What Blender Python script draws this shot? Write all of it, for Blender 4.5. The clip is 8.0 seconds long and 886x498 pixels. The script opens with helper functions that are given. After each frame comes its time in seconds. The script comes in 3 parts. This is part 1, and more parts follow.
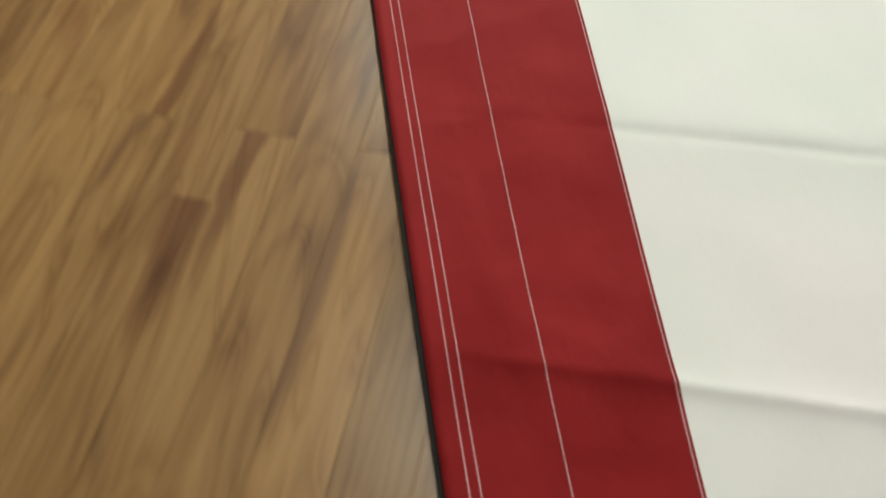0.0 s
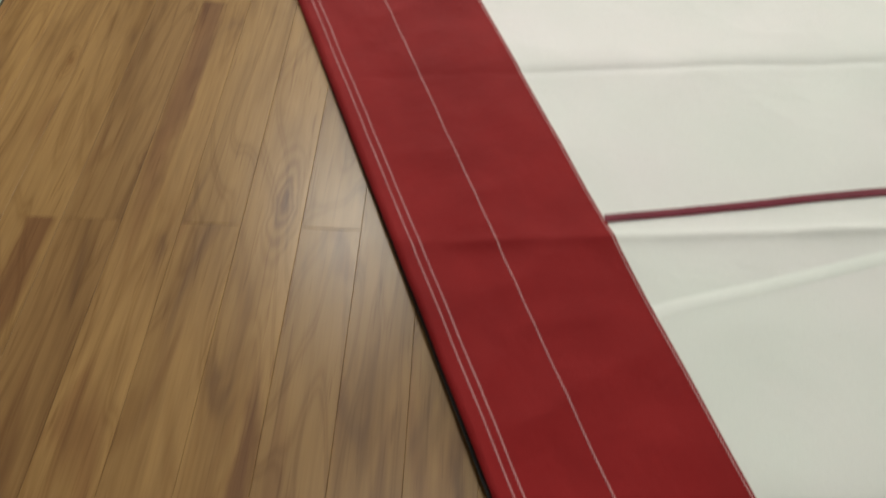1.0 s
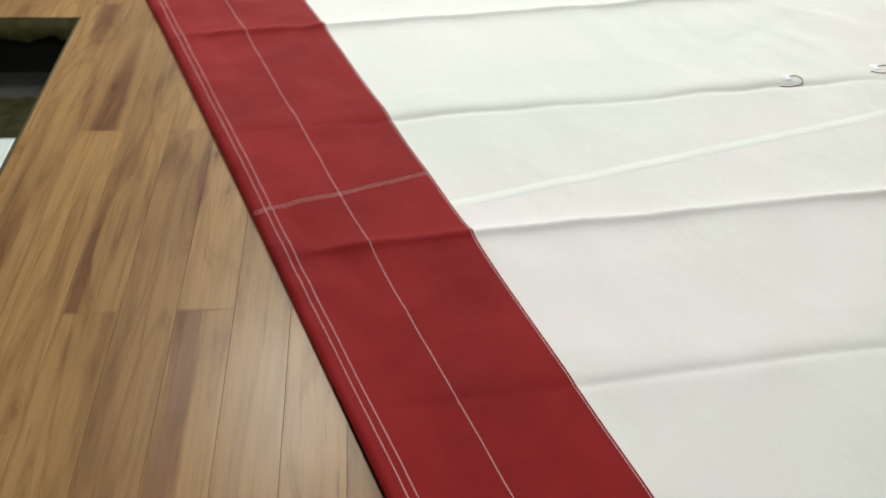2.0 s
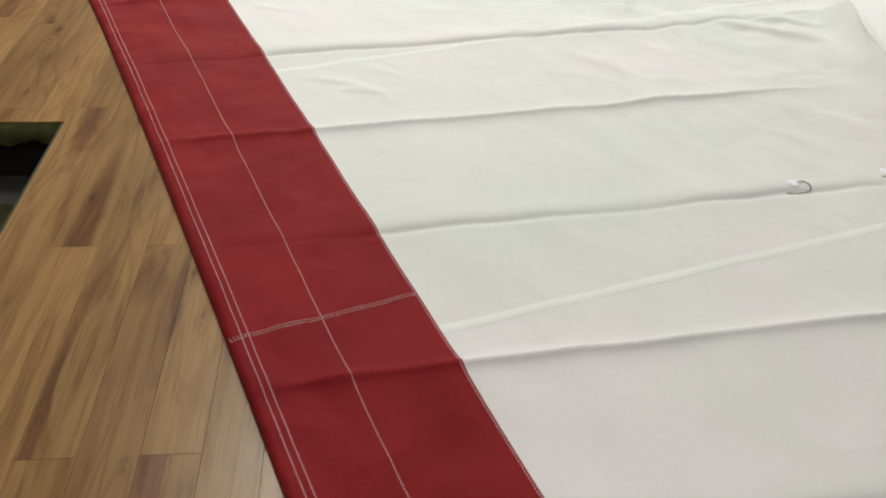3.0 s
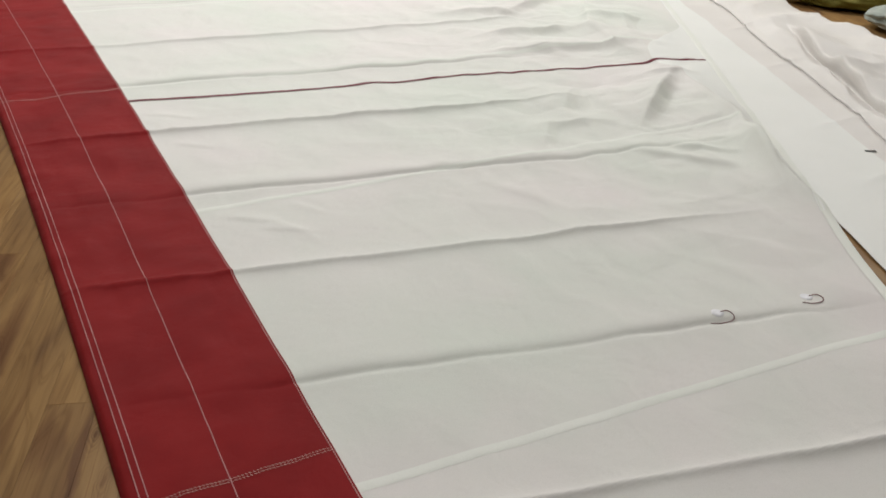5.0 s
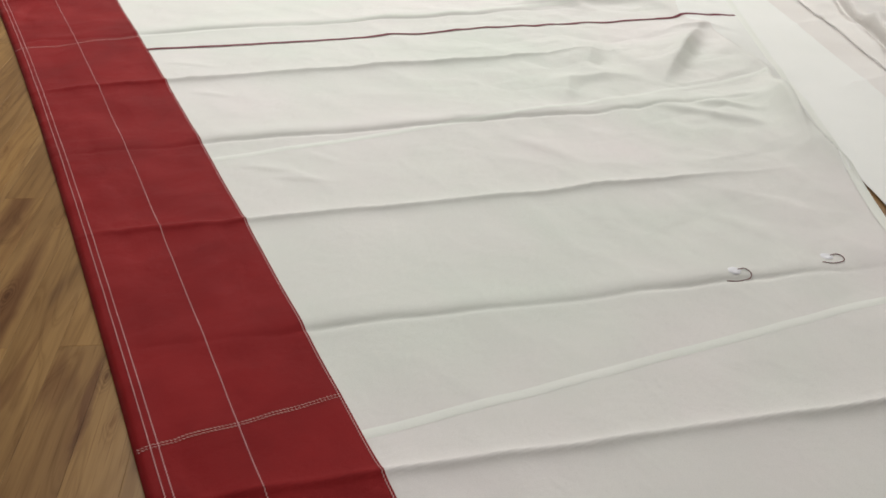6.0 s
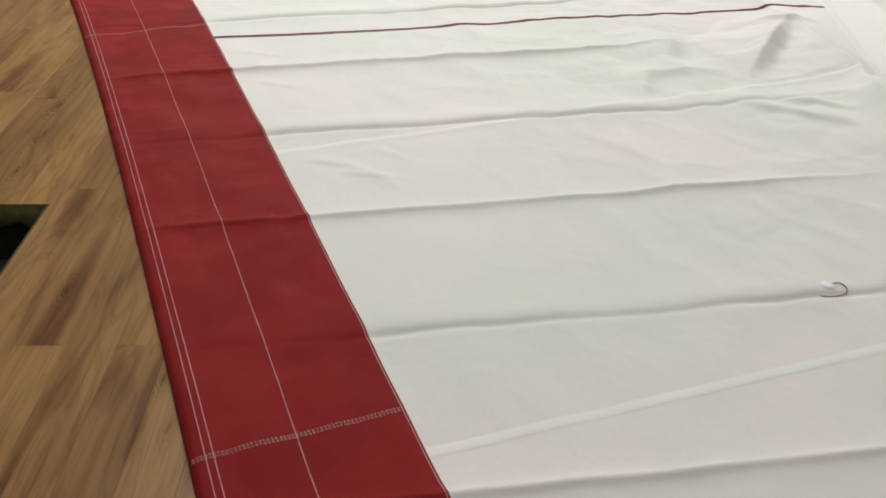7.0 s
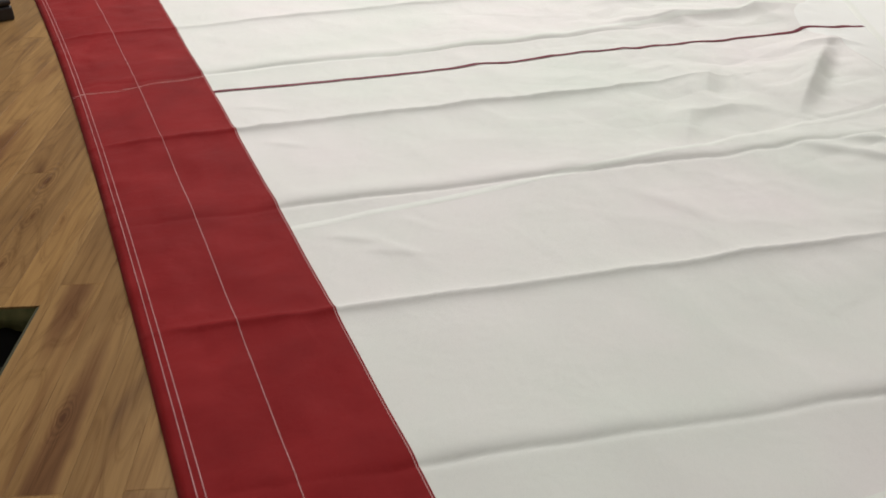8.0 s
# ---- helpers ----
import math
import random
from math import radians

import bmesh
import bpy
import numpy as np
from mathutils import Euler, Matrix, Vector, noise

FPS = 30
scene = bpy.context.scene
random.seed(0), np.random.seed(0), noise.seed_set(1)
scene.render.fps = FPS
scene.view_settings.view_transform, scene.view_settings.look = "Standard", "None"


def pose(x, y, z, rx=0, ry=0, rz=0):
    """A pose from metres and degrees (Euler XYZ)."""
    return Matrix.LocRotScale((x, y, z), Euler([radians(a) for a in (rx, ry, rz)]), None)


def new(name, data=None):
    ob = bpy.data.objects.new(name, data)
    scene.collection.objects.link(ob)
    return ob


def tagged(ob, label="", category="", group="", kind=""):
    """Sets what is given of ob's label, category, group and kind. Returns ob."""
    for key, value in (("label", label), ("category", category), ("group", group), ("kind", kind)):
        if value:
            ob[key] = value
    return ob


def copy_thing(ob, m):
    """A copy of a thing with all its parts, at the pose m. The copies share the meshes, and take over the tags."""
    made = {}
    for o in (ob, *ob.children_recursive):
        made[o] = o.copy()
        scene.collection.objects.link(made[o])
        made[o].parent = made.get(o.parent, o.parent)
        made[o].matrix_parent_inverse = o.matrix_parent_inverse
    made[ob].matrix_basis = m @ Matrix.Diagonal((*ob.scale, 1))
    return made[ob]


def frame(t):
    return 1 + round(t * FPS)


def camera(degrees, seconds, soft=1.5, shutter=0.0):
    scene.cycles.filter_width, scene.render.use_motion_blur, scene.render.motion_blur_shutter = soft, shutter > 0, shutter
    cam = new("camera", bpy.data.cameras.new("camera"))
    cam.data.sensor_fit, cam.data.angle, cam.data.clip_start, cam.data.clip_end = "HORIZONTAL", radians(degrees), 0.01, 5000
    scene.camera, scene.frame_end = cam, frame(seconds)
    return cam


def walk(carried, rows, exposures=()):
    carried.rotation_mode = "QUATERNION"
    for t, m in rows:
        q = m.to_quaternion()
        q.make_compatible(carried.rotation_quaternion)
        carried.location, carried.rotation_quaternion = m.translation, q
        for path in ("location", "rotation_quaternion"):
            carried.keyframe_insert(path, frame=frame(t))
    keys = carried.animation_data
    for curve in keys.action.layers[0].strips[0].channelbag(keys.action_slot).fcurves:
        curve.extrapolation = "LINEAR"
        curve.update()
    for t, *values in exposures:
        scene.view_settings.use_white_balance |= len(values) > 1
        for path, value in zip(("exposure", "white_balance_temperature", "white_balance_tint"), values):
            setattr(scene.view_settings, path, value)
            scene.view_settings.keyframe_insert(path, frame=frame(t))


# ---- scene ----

cam = camera(54.6, 8.0, soft=1.6, shutter=0.45)
# seconds, eye (x, y, z), tilt from straight down, lean, heading
PATH = [
    (0.0, -0.4001, -2.9676, 1.2529, 32.34, -1.78, -4.67),
    (0.2, -0.4431, -2.8456, 1.2676, 35.08, -2.66, -4.71),
    (0.5, -0.5381, -2.6517, 1.2820, 38.75, -0.24, -8.90),
    (0.8, -0.6362, -2.4537, 1.3118, 39.31, -0.69, -13.74),
    (1.0, -0.6715, -2.3404, 1.3322, 40.04, 1.77, -17.73),
    (1.5, -0.6838, -1.9819, 1.3600, 44.45, 1.75, -20.15),
    (1.8, -0.6911, -1.8307, 1.3337, 48.51, 2.47, -22.08),
    (2.0, -0.7319, -1.7002, 1.3689, 48.52, 2.95, -25.09),
    (2.2, -0.7524, -1.6046, 1.3572, 49.07, 2.19, -27.33),
    (3.3, -0.5588, -1.5334, 1.4086, 54.43, 2.12, -23.36),
    (3.5, -0.5415, -1.5293, 1.4025, 55.72, 2.06, -24.51),
    (4.0, -0.5212, -1.5171, 1.4263, 60.32, 0.70, -26.17),
    (4.2, -0.5207, -1.5123, 1.4455, 62.26, 1.01, -26.86),
    (5.3, -0.4836, -1.4774, 1.4372, 59.37, 2.97, -27.72),
    (5.5, -0.4740, -1.4770, 1.4195, 58.80, 2.54, -26.81),
    (6.0, -0.4652, -1.4923, 1.4096, 57.57, 2.63, -26.03),
    (6.5, -0.4473, -1.4893, 1.4003, 56.90, 2.20, -24.01),
    (7.0, -0.4424, -1.3639, 1.3771, 56.66, 1.63, -21.42),
    (7.5, -0.4642, -1.1460, 1.3934, 56.90, 0.43, -22.01),
    (8.0, -0.4200, -0.9649, 1.3854, 57.35, -0.81, -21.56),
]
# seconds, stops, kelvin, tint
EXPOSURE = [(0.0, 0.90, 6450, 3), (0.5, 0.73, 6350, 3), (0.8, 0.48, 6450, 4), (1.0, 0.44, 6500, 4), (1.3, 0.70, 6400, 5), (1.5, 0.66, 6300, 5), (2.2, 0.40, 6250, 6), (3.3, 0.06, 6430, 9), (3.5, 0.10, 6430, 9),
            (4.0, -0.20, 6430, 10), (4.2, -0.31, 6430, 10), (5.5, -0.21, 6430, 10), (7.0, -0.12, 6430, 11), (8.0, -0.17, 6430, 12)]
walk(cam, [(t, pose(x, y, z + 0.011, tilt, 0, head) @ pose(0, 0, 0, 0, 0, lean)) for t, x, y, z, tilt, lean, head in PATH], EXPOSURE)

# ---- light: fluorescent ceiling fittings ----
world = bpy.data.worlds.new("world")
scene.world = world
world.use_nodes = True
world.node_tree.nodes["Background"].inputs[0].default_value = (0.8, 0.85, 0.9, 1)
world.node_tree.nodes["Background"].inputs[1].default_value = 0.01
CEILING = 5.5
LAMP_PLACES = [(0.27, 3.6, 0.72), (6.9, 3.0, 0.85), (2.4, 9.7, 1.75), (6.6, 9.7, 1.1), (-0.2, -0.5, 0.22)]
LAMP_POWER = 215
for lx, ly, share in LAMP_PLACES:
    lamp = bpy.data.lights.new("tube_light", "AREA")
    lamp.shape, lamp.size, lamp.size_y = "RECTANGLE", 0.55, 1.3
    lamp.energy, lamp.color = LAMP_POWER * share, (1.0, 0.985, 0.95)
    new("tube_light", lamp).matrix_world = pose(lx, ly, CEILING - 0.095)


# ---- materials ----
def material(name, rough=0.6, metal=0.0):
    m = bpy.data.materials.new(name)
    m.use_nodes = True
    nt = m.node_tree
    b = nt.nodes["Principled BSDF"]
    b.inputs["Roughness"].default_value, b.inputs["Metallic"].default_value = rough, metal
    b.inputs["Specular IOR Level"].default_value = 0.5 if rough < 0.5 else 0.2
    return m, nt, b


def node(nt, kind, **values):
    n = nt.nodes.new(kind)
    for k, v in values.items():
        n.inputs[k.replace("_", " ")].default_value = v
    return n


def ramp(nt, source, stops):
    r = nt.nodes.new("ShaderNodeValToRGB")
    e = r.color_ramp.elements
    while len(e) < len(stops):
        e.new(0.5)
    for el, (p, c) in zip(e, stops):
        el.position, el.color = p, (*c, 1)
    nt.links.new(source, r.inputs[0])
    return r.outputs[0]


def mix(nt, how, fac, a, b):
    n = nt.nodes.new("ShaderNodeMix")
    n.data_type, n.blend_type = "RGBA", how
    if hasattr(fac, "links"):
        nt.links.new(fac, n.inputs[0])
    else:
        n.inputs[0].default_value = fac
    for s, v in ((6, a), (7, b)):
        if hasattr(v, "links"):
            nt.links.new(v, n.inputs[s])
        else:
            n.inputs[s].default_value = (*v, 1)
    return n.outputs[2]


def grain(nt, scale, detail=4, rough=0.55, stretch=(1, 1, 1), distortion=0.0, vector=None):
    if vector is None:
        vector = nt.nodes.new("ShaderNodeTexCoord").outputs["Object"]
    mp = nt.nodes.new("ShaderNodeMapping")
    mp.inputs["Scale"].default_value = stretch
    nt.links.new(vector, mp.inputs[0])
    n = node(nt, "ShaderNodeTexNoise", Scale=scale, Detail=detail, Roughness=rough, Distortion=distortion)
    nt.links.new(mp.outputs[0], n.inputs["Vector"])
    return n.outputs[0]


def bump(nt, b, height, strength, distance):
    n = node(nt, "ShaderNodeBump", Strength=strength, Distance=distance)
    nt.links.new(height, n.inputs["Height"])
    nt.links.new(n.outputs[0], b.inputs["Normal"])


def cloth(name, lo, hi, rough, weave=900, spots=2.2, spot_amount=1.0, crinkle=0.0):
    m, nt, b = material(name, rough)
    big = grain(nt, spots, 5)
    col = ramp(nt, big, [(0.32, lo), (0.68, hi)])
    fine = grain(nt, weave, 2, stretch=(1, 0.35, 1))
    fine2 = grain(nt, weave, 2, stretch=(0.35, 1, 1))
    both = nt.nodes.new("ShaderNodeMath")
    nt.links.new(fine, both.inputs[0])
    nt.links.new(fine2, both.inputs[1])
    col = mix(nt, "MULTIPLY", 0.35, col, ramp(nt, both.outputs[0], [(0.7, (0.8, 0.8, 0.8)), (1.2, (1, 1, 1))]))
    nt.links.new(col, b.inputs["Base Color"])
    if crinkle:
        soft = grain(nt, 5, 5, 0.55, distortion=0.3)
        for size, depth in ((2.3, 0.55), (5.5, 0.28)):
            # sharp creases where two facets of the cloth meet
            off = node(nt, "ShaderNodeMath")
            off.operation = "SUBTRACT"
            off.inputs[1].default_value = 0.5
            nt.links.new(grain(nt, size, 2, 0.4, (1, 0.7, 1), 0.6), off.inputs[0])
            fold = node(nt, "ShaderNodeMath")
            fold.operation = "ABSOLUTE"
            nt.links.new(off.outputs[0], fold.inputs[0])
            sunk = node(nt, "ShaderNodeMath")
            sunk.operation = "MULTIPLY_ADD"
            sunk.inputs[1].default_value = -depth * 2
            nt.links.new(fold.outputs[0], sunk.inputs[0])
            nt.links.new(soft, sunk.inputs[2])
            soft = sunk.outputs[0]
        add = nt.nodes.new("ShaderNodeMath")
        add.operation = "MULTIPLY_ADD"
        add.inputs[1].default_value = 0.06
        nt.links.new(both.outputs[0], add.inputs[0])
        nt.links.new(soft, add.inputs[2])
        bump(nt, b, add.outputs[0], crinkle, 0.012)
    else:
        bump(nt, b, both.outputs[0], 0.25, 0.0006)
    return m


# heartwood figure of the boards beside the sail: across, along from, along to, half width, square end (1 far, -1 near, 0 none)
HEARTWOOD = [(-0.548, -1.38, -0.477, 0.034, 1), (-0.812, -0.477, -0.05, 0.018, -1), (-1.025, -0.477, -0.02, 0.042, -1), (-0.745, -1.75, -1.262, 0.034, 1),
             (-1.018, 0.66, 1.023, 0.042, 1), (-0.888, 0.238, 0.80, 0.042, -1), (-0.584, -0.16, 0.21, 0.016, 0), (-0.228, -1.977, -1.60, 0.022, -1),
             (-0.095, -2.45, -2.15, 0.040, 1), (-0.030, -2.34, -1.977, 0.024, 1), (-1.590, 1.80, 2.25, 0.045, -1), (-0.775, -2.60, -1.95, 0.030, 0)]


def math_node(nt, how, a, b, c=None):
    n = nt.nodes.new("ShaderNodeMath")
    n.operation = how
    for s, v in enumerate((a, b, c)):
        if hasattr(v, "links"):
            nt.links.new(v, n.inputs[s])
        elif v is not None:
            n.inputs[s].default_value = v
    return n.outputs[0]


def heartwood(nt):
    """Dark drawn-out patches of heartwood, some cut off square where their board ends."""
    turn = nt.nodes.new("ShaderNodeMapping")
    turn.inputs["Rotation"].default_value = (0, 0, math.atan2(0.319, 0.948))
    nt.links.new(nt.nodes.new("ShaderNodeNewGeometry").outputs["Position"], turn.inputs[0])
    axes = nt.nodes.new("ShaderNodeSeparateXYZ")
    nt.links.new(turn.outputs[0], axes.inputs[0])
    u, v = axes.outputs[0], axes.outputs[1]
    wander = math_node(nt, "SUBTRACT", grain(nt, 1.0, 3, 0.55, (9, 3.2, 1), 0.6, turn.outputs[0]), 0.5)
    ragged = math_node(nt, "SUBTRACT", grain(nt, 1.0, 3, 0.6, (70, 6, 1), 0.3, turn.outputs[0]), 0.5)
    bent = math_node(nt, "MULTIPLY_ADD", wander, 0.055, math_node(nt, "MULTIPLY_ADD", ragged, 0.016, u))
    total = None
    for at, v0, v1, half, square in HEARTWOOD:
        length = (v1 - v0) * (1.0 if square else 0.5)
        middle = v1 if square == 1 else v0 if square == -1 else (v0 + v1) / 2
        p = math_node(nt, "MULTIPLY", math_node(nt, "SUBTRACT", bent, at), 1 / half)
        q = math_node(nt, "MULTIPLY", math_node(nt, "SUBTRACT", v, middle), 1 / length)
        far = math_node(nt, "ADD", math_node(nt, "MULTIPLY", p, p), math_node(nt, "MULTIPLY", q, q))
        mask = nt.nodes.new("ShaderNodeMapRange")
        mask.inputs[1].default_value, mask.inputs[2].default_value = 1.25, 0.35
        nt.links.new(far, mask.inputs[0])
        mask = mask.outputs[0]
        if square:
            mask = math_node(nt, "MULTIPLY", mask, math_node(nt, "LESS_THAN" if square == 1 else "GREATER_THAN", v, middle))
        total = mask if total is None else math_node(nt, "MAXIMUM", total, mask)
    return total


# knots of the boards beside the sail: across, along, half width, half length
KNOTS = [(-1.330, 1.675, 0.026, 0.085), (-1.296, 1.430, 0.020, 0.070), (-1.290, 1.140, 0.018, 0.060), (-0.562, 0.114, 0.014, 0.040), (-0.250, -1.19, 0.022, 0.110), (-0.905, 0.47, 0.016, 0.050)]


def knots(nt):
    """Dark eyes with the growth rings drawn round them."""
    turn = nt.nodes.new("ShaderNodeMapping")
    turn.inputs["Rotation"].default_value = (0, 0, math.atan2(0.319, 0.948))
    nt.links.new(nt.nodes.new("ShaderNodeNewGeometry").outputs["Position"], turn.inputs[0])
    axes = nt.nodes.new("ShaderNodeSeparateXYZ")
    nt.links.new(turn.outputs[0], axes.inputs[0])
    wander = math_node(nt, "SUBTRACT", grain(nt, 1.0, 2, 0.5, (24, 9, 1), 0.5, turn.outputs[0]), 0.5)
    u = math_node(nt, "MULTIPLY_ADD", wander, 0.035, axes.outputs[0])
    total = None
    for at, along_at, wide, tall in KNOTS:
        p = math_node(nt, "MULTIPLY", math_node(nt, "SUBTRACT", u, at), 1 / wide)
        q = math_node(nt, "MULTIPLY", math_node(nt, "SUBTRACT", axes.outputs[1], along_at), 1 / tall)
        far = math_node(nt, "SQRT", math_node(nt, "ADD", math_node(nt, "MULTIPLY", p, p), math_node(nt, "MULTIPLY", q, q)), 0)
        eye = nt.nodes.new("ShaderNodeMapRange")
        eye.inputs[1].default_value, eye.inputs[2].default_value = 0.55, 0.25
        nt.links.new(far, eye.inputs[0])
        fade = nt.nodes.new("ShaderNodeMapRange")
        fade.inputs[1].default_value, fade.inputs[2].default_value, fade.inputs[4].default_value = 2.2, 0.5, 0.75
        nt.links.new(far, fade.inputs[0])
        ring = math_node(nt, "MULTIPLY", math_node(nt, "MULTIPLY_ADD", math_node(nt, "SINE", math_node(nt, "MULTIPLY", far, 13.0), 0), 0.5, 0.5), fade.outputs[0])
        mask = math_node(nt, "MAXIMUM", eye.outputs[0], ring)
        total = mask if total is None else math_node(nt, "MAXIMUM", total, mask)
    return total


def wood(name, per_island):
    m, nt, b = material(name, 0.34)
    coord = nt.nodes.new("ShaderNodeTexCoord").outputs["Object"]
    if per_island:
        rnd = nt.nodes.new("ShaderNodeNewGeometry").outputs["Random Per Island"]
    else:
        rnd = nt.nodes.new("ShaderNodeObjectInfo").outputs["Random"]
    shift = node(nt, "ShaderNodeVectorMath")
    shift.operation = "MULTIPLY_ADD"
    shift.inputs[1].default_value = (37.0, 91.0, 13.0)
    cmb = nt.nodes.new("ShaderNodeCombineXYZ")
    for s in range(3):
        nt.links.new(rnd, cmb.inputs[s])
    nt.links.new(cmb.outputs[0], shift.inputs[0])
    nt.links.new(coord, shift.inputs[2])
    v = shift.outputs[0]
    broad = grain(nt, 1.0, 3, 0.5, (8, 1.5, 1), 1.2, v)
    streak = grain(nt, 1.0, 5, 0.6, (42, 2.2, 1), 0.8, v)
    fine = grain(nt, 1.0, 3, 0.6, (260, 9, 1), 0.2, v)
    blot = grain(nt, 1.0, 2, 0.5, (9, 1.5, 1), 0.8, v)
    c = ramp(nt, broad, [(0.26, WOOD_DARK), (0.38, WOOD_MID), (0.58, WOOD_LIGHT)])
    c2 = ramp(nt, streak, [(0.34, WOOD_DARK), (0.50, WOOD_MID), (0.66, WOOD_LIGHT)])
    c = mix(nt, "MIX", 0.16, c, c2)
    c = mix(nt, "MULTIPLY", ramp(nt, blot, [(0.60, (0, 0, 0)), (0.70, (0.5, 0.5, 0.5))]), c, (0.56, 0.43, 0.45))
    c = mix(nt, "MULTIPLY", heartwood(nt), c, (0.60, 0.51, 0.55))
    c = mix(nt, "MULTIPLY", knots(nt), c, (0.50, 0.40, 0.38))
    # knots: dark eyes drawn out along the board
    wob = node(nt, "ShaderNodeTexNoise", Scale=9.0, Detail=2.0)
    nt.links.new(v, wob.inputs["Vector"])
    bent = node(nt, "ShaderNodeVectorMath")
    bent.operation = "MULTIPLY_ADD"
    bent.inputs[1].default_value = (0.05, 0.10, 0)
    nt.links.new(wob.outputs["Color"], bent.inputs[0])
    nt.links.new(v, bent.inputs[2])
    kmap = nt.nodes.new("ShaderNodeMapping")
    kmap.inputs["Scale"].default_value = (6.5, 1.7, 0.01)
    nt.links.new(bent.outputs[0], kmap.inputs[0])
    eye = node(nt, "ShaderNodeTexVoronoi", Scale=1.0)
    nt.links.new(kmap.outputs[0], eye.inputs["Vector"])
    c = mix(nt, "MULTIPLY", ramp(nt, eye.outputs["Distance"], [(0.03, (0.7, 0.7, 0.7)), (0.06, (0.2, 0.2, 0.2)), (0.08, (0.45, 0.45, 0.45)), (0.10, (0.05, 0.05, 0.05)), (0.12, (0.3, 0.3, 0.3)), (0.15, (0, 0, 0))]), c, (0.50, 0.38, 0.34))
    tone = ramp(nt, rnd, [(0.0, (0.78, 0.74, 0.73)), (0.25, (0.95, 0.95, 0.95)), (0.6, (1.08, 1.06, 1.0)), (1.0, (0.85, 0.85, 0.85))])
    c = mix(nt, "MULTIPLY", 1.0, c, tone)
    mp = nt.nodes.new("ShaderNodeMapping")
    mp.inputs["Scale"].default_value = (12, 0.8, 1)
    nt.links.new(v, mp.inputs[0])
    wave = node(nt, "ShaderNodeTexWave", Scale=0.8, Distortion=9.0, Detail=2.0, Detail_Scale=0.7)
    nt.links.new(mp.outputs[0], wave.inputs["Vector"])
    c = mix(nt, "MULTIPLY", 0.24, c, ramp(nt, wave.outputs["Fac"], [(0.0, (0.72, 0.66, 0.62)), (0.35, (1, 1, 1)), (0.8, (1.06, 1.05, 1.02))]))
    # cathedral figure: the growth rings cut at a slant
    slow = grain(nt, 1.0, 1.5, 0.45, (5.5, 0.75, 1), 0.5, v)
    many = node(nt, "ShaderNodeMath")
    many.operation = "MULTIPLY"
    many.inputs[1].default_value = 70.0
    nt.links.new(slow, many.inputs[0])
    ring = node(nt, "ShaderNodeMath")
    ring.operation = "SINE"
    nt.links.new(many.outputs[0], ring.inputs[0])
    c = mix(nt, "MULTIPLY", 0.5, c, ramp(nt, ring.outputs[0], [(0.0, (1.08, 1.08, 1.07)), (0.45, (1, 1, 1)), (0.93, (0.70, 0.62, 0.56)), (1.0, (0.9, 0.88, 0.85))]))
    c = mix(nt, "MULTIPLY", 0.35, c, ramp(nt, fine, [(0.35, (0.78, 0.76, 0.74)), (0.6, (1, 1, 1))]))
    # pores: short thin dark dashes along the grain
    pores = grain(nt, 1.0, 2, 0.5, (190, 5, 1), 0.5, v)
    c = mix(nt, "MULTIPLY", ramp(nt, pores, [(0.60, (0, 0, 0)), (0.70, (0.6, 0.6, 0.6))]), c, (0.62, 0.54, 0.50))
    nt.links.new(c, b.inputs["Base Color"])
    worn = grain(nt, 3.0, 3)
    r = nt.nodes.new("ShaderNodeMapRange")
    r.inputs[3].default_value, r.inputs[4].default_value = 0.26, 0.37
    b.inputs["Specular IOR Level"].default_value = 0.22
    nt.links.new(worn, r.inputs[0])
    nt.links.new(r.outputs[0], b.inputs["Roughness"])
    bump(nt, b, streak, 0.12, 0.002)
    return m


def plain(name, lo, hi, rough, scale=5, metal=0.0, relief=0.1, fine=60):
    m, nt, b = material(name, rough, metal)
    c = ramp(nt, grain(nt, scale, 5), [(0.3, lo), (0.7, hi)])
    nt.links.new(c, b.inputs["Base Color"])
    bump(nt, b, grain(nt, fine, 3), relief, 0.003)
    return m


WOOD_DARK, WOOD_MID, WOOD_LIGHT = (0.163, 0.088, 0.043), (0.274, 0.158, 0.064), (0.348, 0.208, 0.085)
M_SAIL = cloth("white_sailcloth", (0.738, 0.782, 0.722), (0.828, 0.787, 0.781), 0.7, spots=0.8, crinkle=0.36)
M_SAIL.node_tree.nodes["Principled BSDF"].inputs["Specular IOR Level"].default_value = 0.1
M_SEAM = cloth("double_sailcloth", (0.80, 0.826, 0.775), (0.848, 0.862, 0.82), 0.6)
M_TAPE = cloth("luff_tape_cloth", (0.85, 0.865, 0.84), (0.88, 0.89, 0.87), 0.5)
M_OTHER = cloth("other_sailcloth", (0.77, 0.745, 0.72), (0.83, 0.81, 0.79), 0.5, crinkle=0.4)
M_RED = cloth("red_acrylic_canvas", (0.204, 0.0046, 0.0064), (0.270, 0.0098, 0.0114), 0.75, weave=700, spots=3.0, crinkle=0.75)
M_RED.node_tree.nodes["Principled BSDF"].inputs["Specular IOR Level"].default_value = 0.18
M_RED.node_tree.nodes["Principled BSDF"].inputs["Sheen Weight"].default_value = 0.022
M_RED.node_tree.nodes["Principled BSDF"].inputs["Sheen Roughness"].default_value = 0.45
M_THREAD = plain("pale_thread", (0.66, 0.37, 0.37), (0.76, 0.47, 0.46), 0.7, 20)
M_THREAD_PALE = plain("cream_thread", (0.78, 0.58, 0.52), (0.86, 0.68, 0.62), 0.7, 20)
